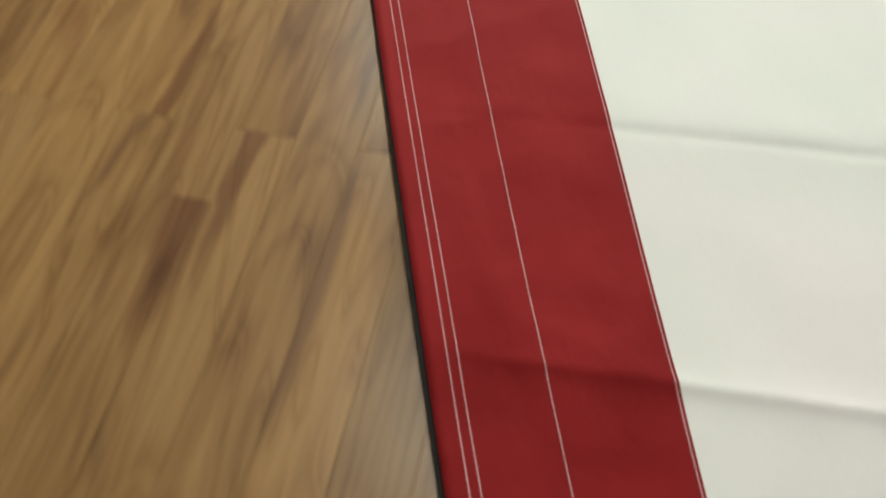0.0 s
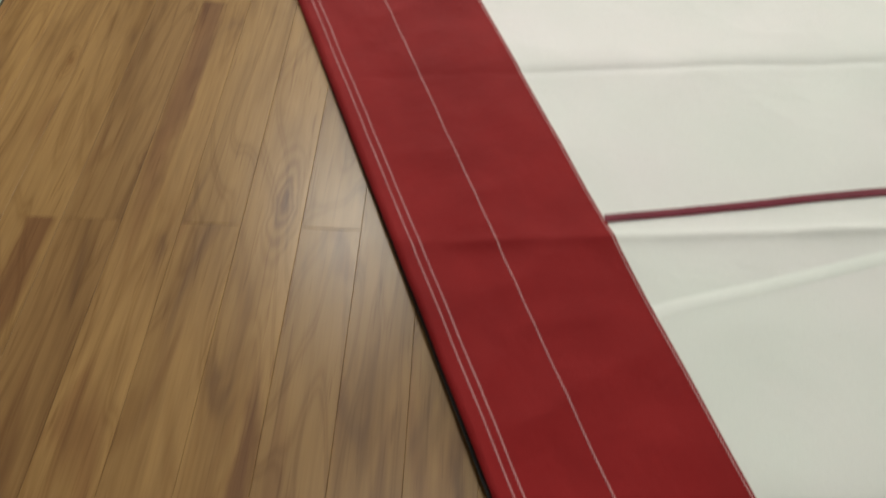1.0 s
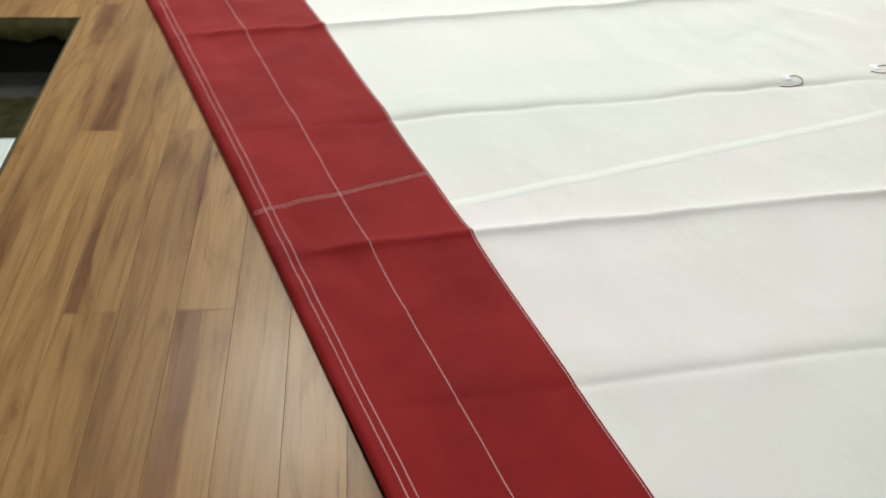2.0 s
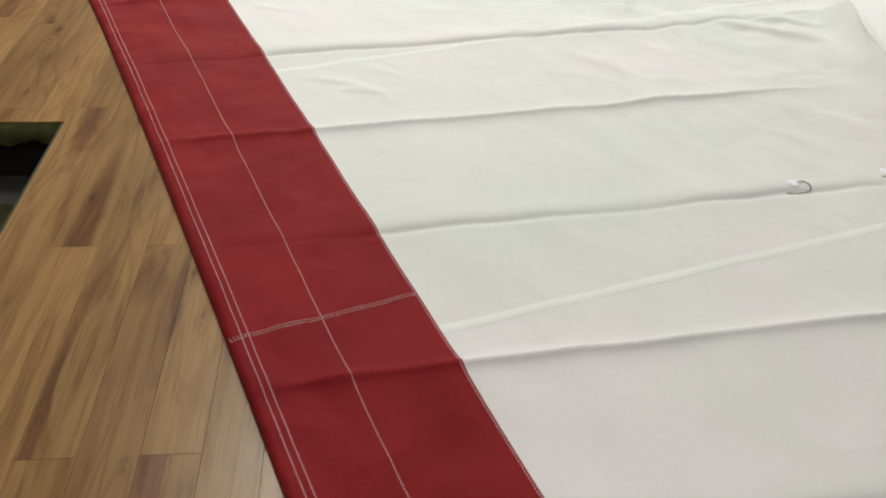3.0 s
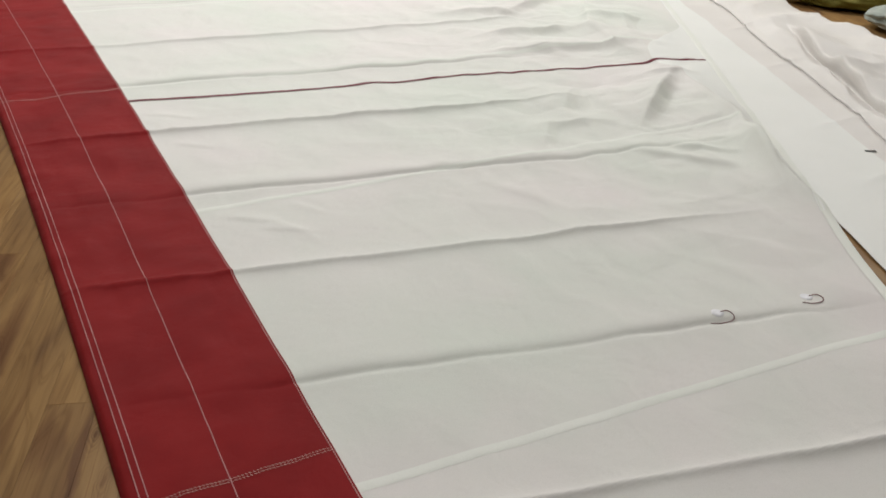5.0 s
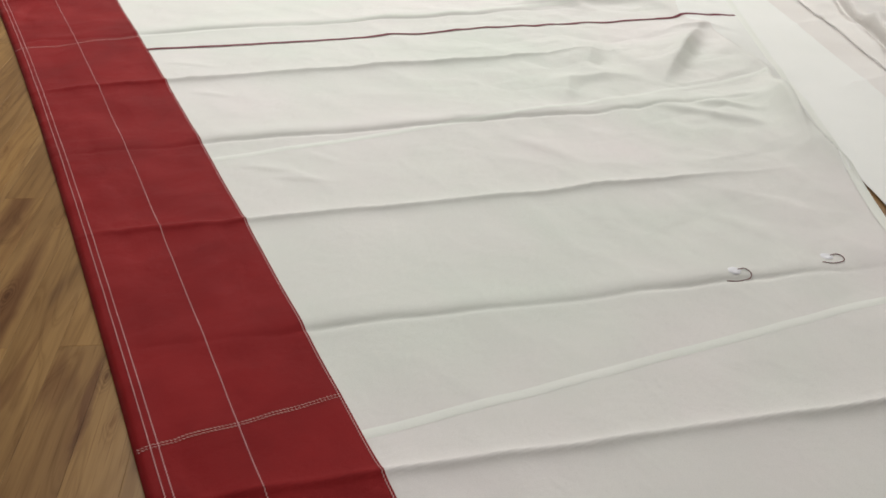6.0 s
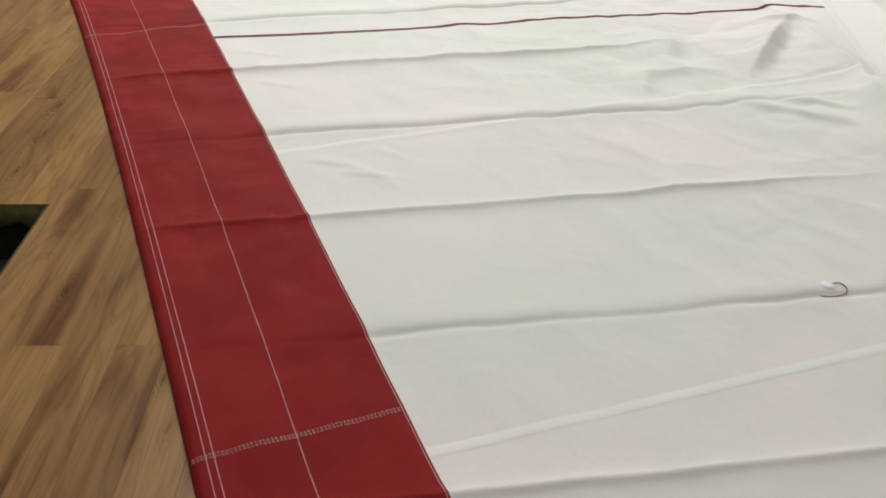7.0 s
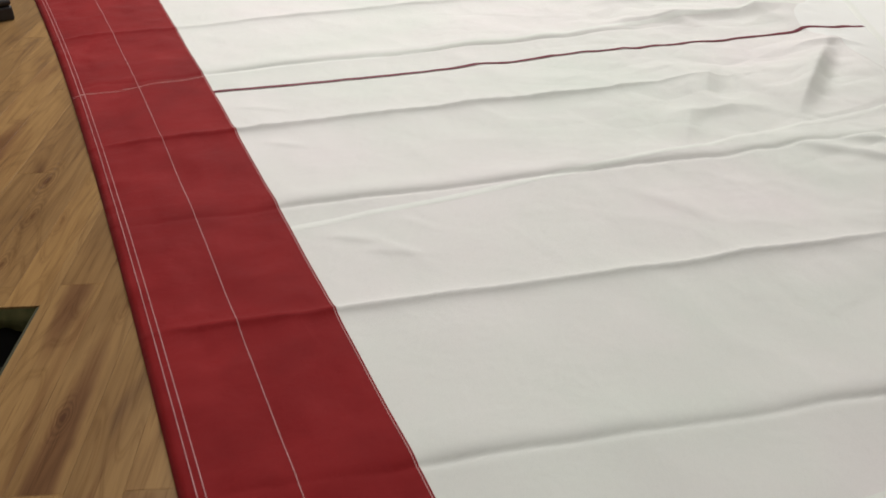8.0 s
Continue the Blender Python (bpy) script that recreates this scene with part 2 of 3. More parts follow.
M_STRIPE = plain("crimson_stripe_tape", (0.13, 0.008, 0.022), (0.17, 0.012, 0.03), 0.5, 12)
M_YARN = plain("dark_red_yarn", (0.12, 0.014, 0.018), (0.19, 0.026, 0.028), 0.9, 60)
M_PATCH = plain("white_patch", (0.86, 0.87, 0.92), (0.9, 0.9, 0.95), 0.35, 30)
M_PLANK = wood("laminate_plank", False)
M_PLANKS = wood("laminate_planks", True)
M_SLAB = plain("dark_underlay", (0.03, 0.025, 0.018), (0.05, 0.04, 0.03), 0.9)
M_WALL = plain("painted_wall", (0.30, 0.29, 0.26), (0.36, 0.35, 0.31), 0.8, 3)
M_CEIL = plain("ceiling_board", (0.34, 0.34, 0.33), (0.40, 0.40, 0.38), 0.9, 2)
M_METAL = plain("white_metal", (0.75, 0.75, 0.75), (0.8, 0.8, 0.8), 0.4, 8)
M_TABLE = plain("white_laminate", (0.62, 0.70, 0.66), (0.66, 0.73, 0.70), 0.35, 4, relief=0.03)
M_EDGE = plain("grey_green_edge", (0.05, 0.05, 0.03), (0.07, 0.07, 0.045), 0.6, 20)
# shadow as a colour: inside the pit and beside the leech
M_SHADE_BLACK = plain("shade_black", (0.02, 0.02, 0.019), (0.034, 0.032, 0.03), 0.9)
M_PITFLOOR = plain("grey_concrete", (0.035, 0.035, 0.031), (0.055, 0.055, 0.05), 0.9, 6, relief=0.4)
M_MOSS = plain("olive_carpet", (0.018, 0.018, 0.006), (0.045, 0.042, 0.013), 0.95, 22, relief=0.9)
M_GREEN = plain("worn_green_paint", (0.10, 0.11, 0.05), (0.30, 0.28, 0.12), 0.7, 14, relief=0.5)
M_YELLOW = plain("yellow_bag_cloth", (0.38, 0.30, 0.035), (0.50, 0.42, 0.07), 0.65, 5, relief=0.3)
M_OLIVE = plain("olive_bag_cloth", (0.13, 0.115, 0.02), (0.21, 0.18, 0.035), 0.7, 5, relief=0.3)
M_DARKBAG = plain("black_bag_cloth", (0.015, 0.014, 0.018), (0.03, 0.028, 0.032), 0.7, 6, relief=0.3)
M_GREYSAIL = cloth("grey_green_cloth", (0.36, 0.40, 0.36), (0.50, 0.53, 0.49), 0.6, crinkle=0.3)
M_BLACK = plain("black_plastic", (0.012, 0.010, 0.011), (0.025, 0.022, 0.022), 0.45, 10)
M_GLOW = bpy.data.materials.new("lamp_diffuser")
M_GLOW.use_nodes = True
M_GLOW.node_tree.nodes["Principled BSDF"].inputs["Emission Color"].default_value = (1, 0.96, 0.88, 1)
M_GLOW.node_tree.nodes["Principled BSDF"].inputs["Emission Strength"].default_value = 3.0


# ---- mesh helpers ----
def smoothed(me):
    me.polygons.foreach_set("use_smooth", [True] * len(me.polygons))


def mesh_from(name, verts, faces, mat, smooth=False):
    me = bpy.data.meshes.new(name)
    me.from_pydata([tuple(map(float, v)) for v in verts], [], faces)
    me.materials.append(mat)
    if smooth:
        smoothed(me)
    me.update()
    return me


def part(name, me, parent, label=""):
    ob = new(name, me)
    ob.parent = parent
    return tagged(ob, label)


def box_bm(x0, x1, y0, y1, z0, z1, bevel=0.0, bm=None):
    bm = bm or bmesh.new()
    r = bmesh.ops.create_cube(bm, size=1.0)
    for v in r["verts"]:
        v.co = Vector(((x0 + x1) / 2 + v.co.x * (x1 - x0), (y0 + y1) / 2 + v.co.y * (y1 - y0), (z0 + z1) / 2 + v.co.z * (z1 - z0)))
    if bevel:
        bmesh.ops.bevel(bm, geom=list({e for v in r["verts"] for e in v.link_edges}), offset=bevel, segments=2, affect="EDGES", profile=0.5)
    return bm


def from_bm(name, bm, mat, smooth=False):
    me = bpy.data.meshes.new(name)
    bm.to_mesh(me)
    bm.free()
    me.materials.append(mat)
    if smooth:
        smoothed(me)
    return me


def box(name, x0, x1, y0, y1, z0, z1, mat, bevel=0.0):
    return from_bm(name, box_bm(x0, x1, y0, y1, z0, z1, bevel), mat)


def grid_mesh(name, rows, cols, place, mat):
    """A smooth sheet: place(s, c) with s and c from 0 to 1."""
    verts = [place(i / rows, j / cols) for i in range(rows + 1) for j in range(cols + 1)]
    n = cols + 1
    faces = [(i * n + j, i * n + j + 1, (i + 1) * n + j + 1, (i + 1) * n + j) for i in range(rows) for j in range(cols)]
    return mesh_from(name, verts, faces, mat, True)


# ---- the lie of the sail ----
def inner_x(y):
    """Where the red strip meets the white cloth."""
    return 0.006 - 0.013 * y - 0.0055 * y * y + 0.00028 * y ** 3


def outer_x(y):
    """The leech, the red strip's free edge."""
    return -0.472 - 0.039 * y - 0.0032 * y * y - 0.0007 * y ** 3


def mid_x(y):
    return -0.2418 -0.01902 * y -0.00455 * y * y -0.001198 * y ** 3 +0.0001431 * y ** 4


def luff_x(y):
    return 1.885 + 0.553 * y


def foot_y(x):
    return 5.786 - 0.29 * (x + 0.2)


def smooth01(t):
    t = min(1.0, max(0.0, t))
    return t * t * (3 - 2 * t)


def hump(d, w):
    return math.exp(-abs(d) / w)


# fold lines left by flaking: y at x = 0, height (valleys minus), width, where it fades
FOLDS = [(-2.475, 0.014, 0.075, 9), (-1.955, -0.009, 0.09, 9), (-1.345, 0.016, 0.07, 9), (-0.788, -0.012, 0.07, 9), (-0.282, 0.026, 0.055, 9),
         (0.260, -0.017, 0.08, 1.25), (0.862, 0.023, 0.055, 1.35), (1.462, -0.022, 0.065, 1.75), (2.10, 0.034, 0.06, 1.5), (2.755, -0.024, 0.07, 1.6),
         (3.45, 0.026, 0.06, 2.2), (4.35, -0.014, 0.07, 3), (5.02, 0.024, 0.06, 3)]
# crumples near the luff: from, to, height, width; each is gentle on its left and steep on its right
CRUMPLES = [(1.86, 1.27, 2.76, 2.03, 0.068, 0.065), (1.68, 1.56, 2.02, 1.97, 0.026, 0.080), (1.48, 1.575, 1.98, 1.48, 0.026, 0.060), (1.42, 1.30, 1.68, 1.64, 0.020, 0.060), (2.06, 0.50, 2.50, 1.34, 0.034, 0.03),
            (2.16, 0.66, 2.46, 1.22, 0.030, 0.022), (1.72, 1.24, 2.14, 0.80, 0.020, 0.03), (1.92, 1.18, 2.24, 0.94, 0.016, 0.025), (1.70, 2.64, 2.95, 2.40, 0.040, 0.06),
            (1.85, 2.95, 2.80, 2.78, 0.040, 0.06), (2.25, 3.25, 3.05, 3.60, 0.045, 0.06), (2.65, 3.15, 3.35, 2.72, 0.028, 0.08), (1.9, 3.55, 2.65, 3.22, 0.035, 0.06),
            (0.13, 1.14, 0.36, 1.00, 0.005, 0.016), (0.34, 0.93, 0.17, 1.25, 0.005, 0.016), (0.02, 2.00, 0.20, 1.85, 0.006, 0.018), (-0.03, 2.36, 0.22, 2.22, 0.006, 0.02), (0.05, 1.26, 0.22, 1.14, 0.007, 0.018), (0.42, 1.12, 0.30, 1.30, 0.004, 0.016), (1.05, 1.20, 1.24, 0.80, 0.009, 0.04), (2.32, 1.92, 2.84, 1.86, 0.028, 0.045)]


CREST = ((-1.0, 1.332), (0.45, 2.134), (0.64, 2.19), (0.87, 2.265), (1.0, 2.33), (1.3, 2.51), (1.48, 2.535), (1.71, 2.60), (2.0, 2.67), (2.25, 2.70), (2.45, 2.645), (2.80, 2.70), (3.37, 3.06), (4.24, 3.65), (5.8, 4.70))


def crest_x(y):
    """The crest of the ruck beside the luff."""
    return float(np.interp(y, *zip(*CREST))) + 0.012 * noise.noise((y * 5.5, 2.0, 6.1))


def segment_distance(x, y, x0, y0, x1, y1):
    """How far a point lies to the left of a line, and how far along it."""
    dx, dy = x1 - x0, y1 - y0
    size = math.hypot(dx, dy)
    return (dx * (y - y0) - dy * (x - x0)) / size, ((x - x0) * dx + (y - y0) * dy) / (size * size)


def sail_height(x, y):
    z = 0.017 + 0.004 * noise.noise((x * 0.9, y * 1.1, 3.1))
    wob = 0.006 * noise.noise((x * 1.6, y * 0.8, 9.7)) + 0.0016 * noise.noise((x * 5.0, y, 4.2))
    hem = 0.3 + 0.7 * smooth01((x - outer_x(y) - 0.04) / 0.12)
    for y0, a, w, reach in FOLDS:
        d = y - y0 - (-0.195 + 0.026 * (y0 - 0.27)) * x - wob
        if abs(d) < 0.4:
            fade = 1.0 if x < reach else math.exp(-((x - reach) / 0.4) ** 2)
            fade *= (0.8 + 0.2 * smooth01((x + 0.12) / 0.2)) * hem
            side = 1.0 if (d > 0) == (a > 0) else 0.6
            vary = 0.85 + 0.35 * noise.noise((x * 1.7, y0, 0.5))
            if a > 0:
                z += a * fade * vary * (0.68 * hump(d, w * side) + 0.32 * hump(d, w * 0.2 * side))
            else:
                # a valley: the cloth swells beyond it and drops steeply into the line
                reach_up = d / 0.034 if d > 0 else -d / 0.015
                fade *= 0.5 + 0.5 * smooth01((x + 0.12) / 0.2)
                z -= a * fade * vary * (1.45 if d > 0 else 0.5) * (1 - math.exp(-reach_up * 1.4)) * math.exp(-reach_up * 0.28) * (1 - (d / 0.4) ** 2) ** 2
    near = min(1.0, max(0.0, (x - 0.4 - 0.25 * abs(y - 1.8)) / 1.6)) if y > -0.5 else 0.0
    near *= 0.15 + 0.85 * smooth01((luff_x(y) - x) / 0.3)
    wx = x + 0.12 * noise.noise((x * 1.3, y * 1.3, 3))
    z += (0.0050 + 0.008 * near) * noise.noise((wx * 3.8, y * 1.6, 1.7)) + 0.0024 * noise.noise((wx * 9, y * 5, 2.2))
    z -= (0.0058 + 0.020 * near) * abs(noise.noise((wx * 3.4, y * 3.0, 6.0)))
    if near > 0.02:
        gaps = noise.voronoi((wx * 2.6 + 0.4 * y, y * 3.0, 0.3))[0]
        z += 0.022 * near * (min(0.45, gaps[1] - gaps[0]) - 0.2)
        gaps = noise.voronoi((wx * 5.5 - 1.2 * y, y * 5.5, 2.3))[0]
        z += 0.009 * near * (min(0.45, gaps[1] - gaps[0]) - 0.2)
    z += 0.014 * near
    if x < inner_x(y):
        slack = smooth01((inner_x(y) - x) / 0.08)
        pucker = math.exp(-((x - outer_x(y) - 0.12) / 0.07) ** 2)
        z -= pucker * 0.009 * max(0.0, 0.55 - abs(noise.noise((wx * 8 + y, y * 1.7, 5.5))) * 2.2)
        z += slack * (0.0070 * noise.noise((wx * 7, y * 4.5, 7.7)) - 0.011 * abs(noise.noise((wx * 5, y * 5.5, 8.8))) + 0.001)
    for x0, y0, x1, y1, a, w in CRUMPLES:
        if abs(x - (x0 + x1) / 2) < 0.9 and abs(y - (y0 + y1) / 2) < 0.9:
            d, k = segment_distance(x, y, x0, y0, x1, y1)
            if 0 < k < 1:
                span = d / (w * 2.4) if d > 0 else -d / (w * 0.75)
                z += a * smooth01(k / 0.45) * smooth01((1 - k) / 0.45) * (0.35 * math.exp(-span * 2.2) + 0.65 * math.exp(-span * span))
    lx = luff_x(y)
    if x > lx - 0.9 and y > 0.3:
        z += 0.012 * math.exp(-(lx - x) / 0.20) * min(1.0, (y - 0.3) / 0.6) * (1 - smooth01((y - 0.95) / 0.35))
    if 0.3 < y < 4.4:
        # the ruck along the luff: it rises to a crest, then falls straight to the edge
        crest = crest_x(y)
        d = x - crest
        tall = (0.052 - 0.034 * math.exp(-((y - 2.12) / 0.3) ** 2)) * smooth01((y - 0.3) / 0.35) * smooth01((4.4 - y) / 0.5)
        z += tall * (0.55 * math.exp(d / 0.045) + 0.45 * math.exp(d / 0.30) if d < 0 else max(0.0, 1 - d / max(0.05, lx - crest)))
    lift = 0.034 * smooth01((-0.6 - y) / 1.6)
    z += lift * math.exp(-max(0.0, x - outer_x(y)) / 0.07)
    edge = smooth01((x - outer_x(y)) / 0.035)
    down = smooth01((y + 0.6) / 0.8)
    z *= 1 - down * (1 - edge) * 0.6
    return max(z, 0.003)


# ---- the room ----
ROOM = (-5.0, 8.2, -6.0, 10.6)
ALONG, ACROSS = Vector((0.319, 0.948, 0)).normalized(), Vector((0.948, -0.319, 0)).normalized()
TURN_FLOOR = math.degrees(math.atan2(-ALONG.x, ALONG.y))
FLOOR_POSE = pose(0, 0, 0, 0, 0, TURN_FLOOR)
PLANK_W, PLANK_L, PLANK_T = 0.125, 1.5, 0.009
SEAM_U = -0.079
PIT_U, PIT_V, PIT_U0, PIT_V0 = -1.104, 0.925, -2.35, -1.9

x0, x1, y0, y1 = ROOM
for name, a in (("wall_west", (x0 - 0.15, x0, y0 - 0.15, y1 + 0.15)), ("wall_east", (x1, x1 + 0.15, y0 - 0.15, y1 + 0.15)),
                ("wall_south", (x0, x1, y0 - 0.15, y0)), ("wall_north", (x0, x1, y1, y1 + 0.15))):
    tagged(new(name, box(name, *a, -0.7, CEILING + 0.1, M_WALL)), "plain pale painted workshop wall", "wall", kind="structure")
tagged(new("ceiling", box("ceiling", x0, x1, y0, y1, CEILING, CEILING + 0.1, M_CEIL)), "white board ceiling with tube lights", "ceiling", kind="structure")


def ceiling_light(x, y):
    ob = new("ceiling_light")
    ob.matrix_world = pose(x, y, CEILING)
    tagged(ob, "white metal fluorescent fitting on the ceiling", "ceiling light", "ceiling lights", "thing")
    part("housing", box("housing", -0.34, 0.34, -0.74, 0.74, -0.07, -0.002, M_METAL, 0.01), ob)
    part("diffuser", box("diffuser", -0.31, 0.31, -0.71, 0.71, -0.085, -0.071, M_GLOW, 0.004), ob, "glowing milky diffuser")
    return ob


first_light = ceiling_light(*LAMP_PLACES[0][:2])
for lx, ly, share in LAMP_PLACES[1:]:
    copy_thing(first_light, pose(lx, ly, CEILING))

# the floor: a sheet below the planks, with the pit cut out of it
floor = new("floor")
tagged(floor, "warm brown laminate plank floor with dark streaks", "floor", kind="structure")


def sheet(u0, u1, v0, v1):
    return from_bm("underlay", box_bm(u0, u1, v0, v1, -0.06, -PLANK_T - 0.001), M_SLAB)


for a in ((-9, PIT_U0, -9, 12), (PIT_U, 12, -9, 12), (PIT_U0, PIT_U, -9, PIT_V0), (PIT_U0, PIT_U, PIT_V, 12)):
    ob = part("underlay", sheet(*a), floor)
    ob.matrix_basis = FLOOR_POSE


def plank_bm(u0, u1, v0, v1, bm=None):
    """One board with bevelled top edges, its joints a hair open."""
    g, e = 0.0002, 0.0006
    co = [(u0 + g, v0 + g), (u1 - g, v0 + g), (u1 - g, v1 - g), (u0 + g, v1 - g)]
    ci = [(u0 + g + e, v0 + g + e), (u1 - g - e, v0 + g + e), (u1 - g - e, v1 - g - e), (u0 + g + e, v1 - g - e)]
    bm = bm or bmesh.new()
    low = [bm.verts.new((u, v, -PLANK_T)) for u, v in co]
    mid = [bm.verts.new((u, v, -e)) for u, v in co]
    top = [bm.verts.new((u, v, 0)) for u, v in ci]
    for a, b in ((low, mid), (mid, top)):
        for i in range(4):
            bm.faces.new((a[i], a[(i + 1) % 4], b[(i + 1) % 4], b[i]))
    bm.faces.new(top)
    return bm


def board_ends(k):
    return -0.477 if k % 2 == 0 else 0.238


def in_room(u, v, edge=0.0):
    p = ACROSS * u + ALONG * v
    return x0 - edge < p.x < x1 + edge and y0 - edge < p.y < y1 + edge


# ---- the sail ----
sail = new("sail")
tagged(sail, "white triangular headsail with red sun strip, spread flat on the floor", "sail", kind="thing")
SEAMS = [(-3.01, 0.0), (-1.538, -0.008), (-0.155, -0.037), (1.325, -0.018), (2.74, -0.10), (4.26, -0.05)]


def surface(x, y, up=0.0):
    return (x, y, sail_height(x, y) + up)


def sail_panel(low, high, n_rows):
    """White cloth between two seams, from under the red strip to the luff."""
    def place(s, c):
        y = low[0] + (high[0] - low[0]) * s
        a, b = inner_x(y) - 0.016, luff_x(y)
        x = a + (b - a) * c
        yl = low[0] + low[1] * x
        yh = high[0] + high[1] * x
        y = yl + (yh - yl) * s
        a, b = inner_x(y) - 0.016, max(luff_x(y), inner_x(y))
        x = a + (b - a) * c
        return surface(x, y, -0.0025 if c == 0 else 0.0)
    cols = max(12, int((luff_x(high[0]) + 0.1) / 0.016))
    return grid_mesh("sail_panel", n_rows, cols, place, M_SAIL)


edges = [(-3.38, 0.0)] + SEAMS + [(5.728, -0.29)]
for low, high in zip(edges, edges[1:]):
    part("sail_panel", sail_panel(low, high, int((high[0] - low[0]) / 0.007)), sail, "white woven sailcloth panel with fold lines")


def seam_band(y, m, width=0.030):
    def place(s, c):
        a, b = inner_x(y) - 0.004, luff_x(y + m * luff_x(y)) - 0.004
        x = a + (b - a) * s
        yy = y + m * x + (c - 0.5) * width
        return surface(x, yy, 0.0004 if c in (0, 1) else 0.0013)
    return grid_mesh("seam", int((luff_x(y) + 0.2) / 0.02), 4, place, M_SEAM)


for y, m in SEAMS[1:]:
    part("seam", seam_band(y, m), sail, "bright double cloth seam")


def strip_piece(ya, yb, tilt_a, tilt_b):
    """A length of the red strip, with its folded outer edge."""
    def place(s, c):
        y = ya + (yb - ya) * s
        a = outer_x(y)
        b = max(a + 0.02, min(inner_x(y), luff_x(y)))
        if c == 0:
            return (a + 0.003, y, max(0.0015, sail_height(a, y) - 0.006))
        k = (c - 1 / 24) * 24 / 23
        x = a + (b - a) * k
        yy = y + (tilt_a + (tilt_b - tilt_a) * s) * (x - b)
        return surface(x, yy, 0.0005 if k == 0 else 0.002)
    return grid_mesh("strip_piece", int((yb - ya) / 0.007), 24, place, M_RED)


for ya, yb in ((-4.0, 0.0), (0.0, 2.745), (2.745, 5.786)):
    part("strip_piece", strip_piece(ya, yb, 0.0, 0.0), sail, "red acrylic sun strip along the leech")


def foot_strip():
    """The red strip along the foot, past the clew corner."""
    def place(s, c):
        if c == 0:
            x = outer_x(5.786) + (4.2 - outer_x(5.786)) * s
            return surface(x, max(5.786, foot_y(x)) if x < -0.2 else foot_y(x), 0.0025)
        xa = outer_x(5.786) - 0.10 * c
        x = xa + (4.2 - xa) * s
        base = 5.786 if x < -0.2 else foot_y(x)
        return surface(x, base + 0.45 * c, 0.0025)
    return grid_mesh("foot_strip", 150, 22, place, M_RED)


part("foot_strip", foot_strip(), sail, "red sun strip along the foot")


def band(name, points, width, up, mat, step=0.01):
    """A flat tape lying on the sail along points (a function of 0..1)."""
    n = max(2, int(math.dist(points(0), points(1)) / step))
    verts, faces = [], []
    for i in range(n + 1):
        p, q = Vector(points(max(0, i - 0.5) / n)), Vector(points(min(n, i + 0.5) / n))
        d = (q - p).normalized()
        c = (p + q) / 2
        side = Vector((-d.y, d.x)) * width / 2
        for k, h in ((-1, 0.0), (-0.8, up), (0.8, up), (1, 0.0)):
            w = c + side * k
            verts.append(surface(w.x, w.y, 0.0026 + h))
    for i in range(n):
        for j in range(3):
            faces.append((i * 4 + j, i * 4 + j + 1, i * 4 + j + 5, i * 4 + j + 4))
    return mesh_from(name, verts, faces, mat, True)


def zigzag(name, points, pitch, swing, thick, up, thread=None):
    """A row of zigzag stitches as a thin raised thread."""
    n = max(4, int(math.dist(points(0), points(1)) / pitch))
    verts, faces = [], []
    for i in range(n + 1):
        p, q = Vector(points(max(0, i - 0.5) / n)), Vector(points(min(n, i + 0.5) / n))
        d = (q - p).normalized()
        side = Vector((-d.y, d.x))
        c = (p + q) / 2 + side * (swing if i % 2 else -swing)
        z = sail_height(c.x, c.y) + up
        for k, h in ((-1, 0.0), (0, thick * 0.3), (1, 0.0)):
            w = c + d * k * thick * 0.4 + side * k * thick / 2
            verts.append((w.x, w.y, z + h))
    for i in range(n):
        for j in range(2):
            faces.append((i * 3 + j, i * 3 + j + 1, i * 3 + j + 4, i * 3 + j + 3))
    return mesh_from(name, verts, faces, thread or M_THREAD)


def along(fx, ya, yb):
    return lambda s: (fx(ya + (yb - ya) * s), ya + (yb - ya) * s)


for fx in (lambda y: outer_x(y) + 0.036, lambda y: outer_x(y) + 0.053, mid_x, lambda y: inner_x(y) - 0.006):
    part("stitching", zigzag("stitching", along(fx, -3.3, 5.75), 0.0045, 0.0011, 0.0019, 0.0031), sail, "pale zigzag stitching")
for yj in (0.0, 2.745):
    for off in (0.0, 0.0085):
        row = (lambda yy: lambda s: (outer_x(yy) + 0.004 + (inner_x(yy) - outer_x(yy) - 0.008) * s, yy - 0.009 + 0.002 * (1 - s)))(yj - off)
        part("stitching", zigzag("stitching", row, 0.0044, 0.0019, 0.0012, 0.0036, M_THREAD_PALE), sail, "pale zigzag stitching")


# added black strip, drawn as the shadow beside the lifted leech
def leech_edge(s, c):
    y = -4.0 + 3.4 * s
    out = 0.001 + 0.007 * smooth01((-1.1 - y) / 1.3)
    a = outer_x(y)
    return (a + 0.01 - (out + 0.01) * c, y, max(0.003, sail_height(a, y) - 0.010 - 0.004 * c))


part("leech_shade", grid_mesh("leech_shade", 240, 3, leech_edge, M_SHADE_BLACK), sail, "black strip standing in for the shadow under the leech edge")
part("luff_tape", band("luff_tape", lambda s: (luff_x(-4.0 + 8.5 * s) + 0.006, -4.0 + 8.5 * s), 0.038, 0.0012, M_SEAM, 0.02), sail, "bright white tape along the luff")


def luff_lit_patch(s, c):
    """Doubled cloth from the ruck's crest to the luff, its lit side painted brighter."""
    y = 0.42 + 3.78 * s
    b = luff_x(y) + 0.010
    a = crest_x(y) + 0.008
    a = min(b - 0.03, a + (b - 0.04 - a) * smooth01((y - 2.15) / 0.6))
    x = a + (b - a) * c
    return surface(x, y, 0.0006 if c in (0, 1) else 0.0024)


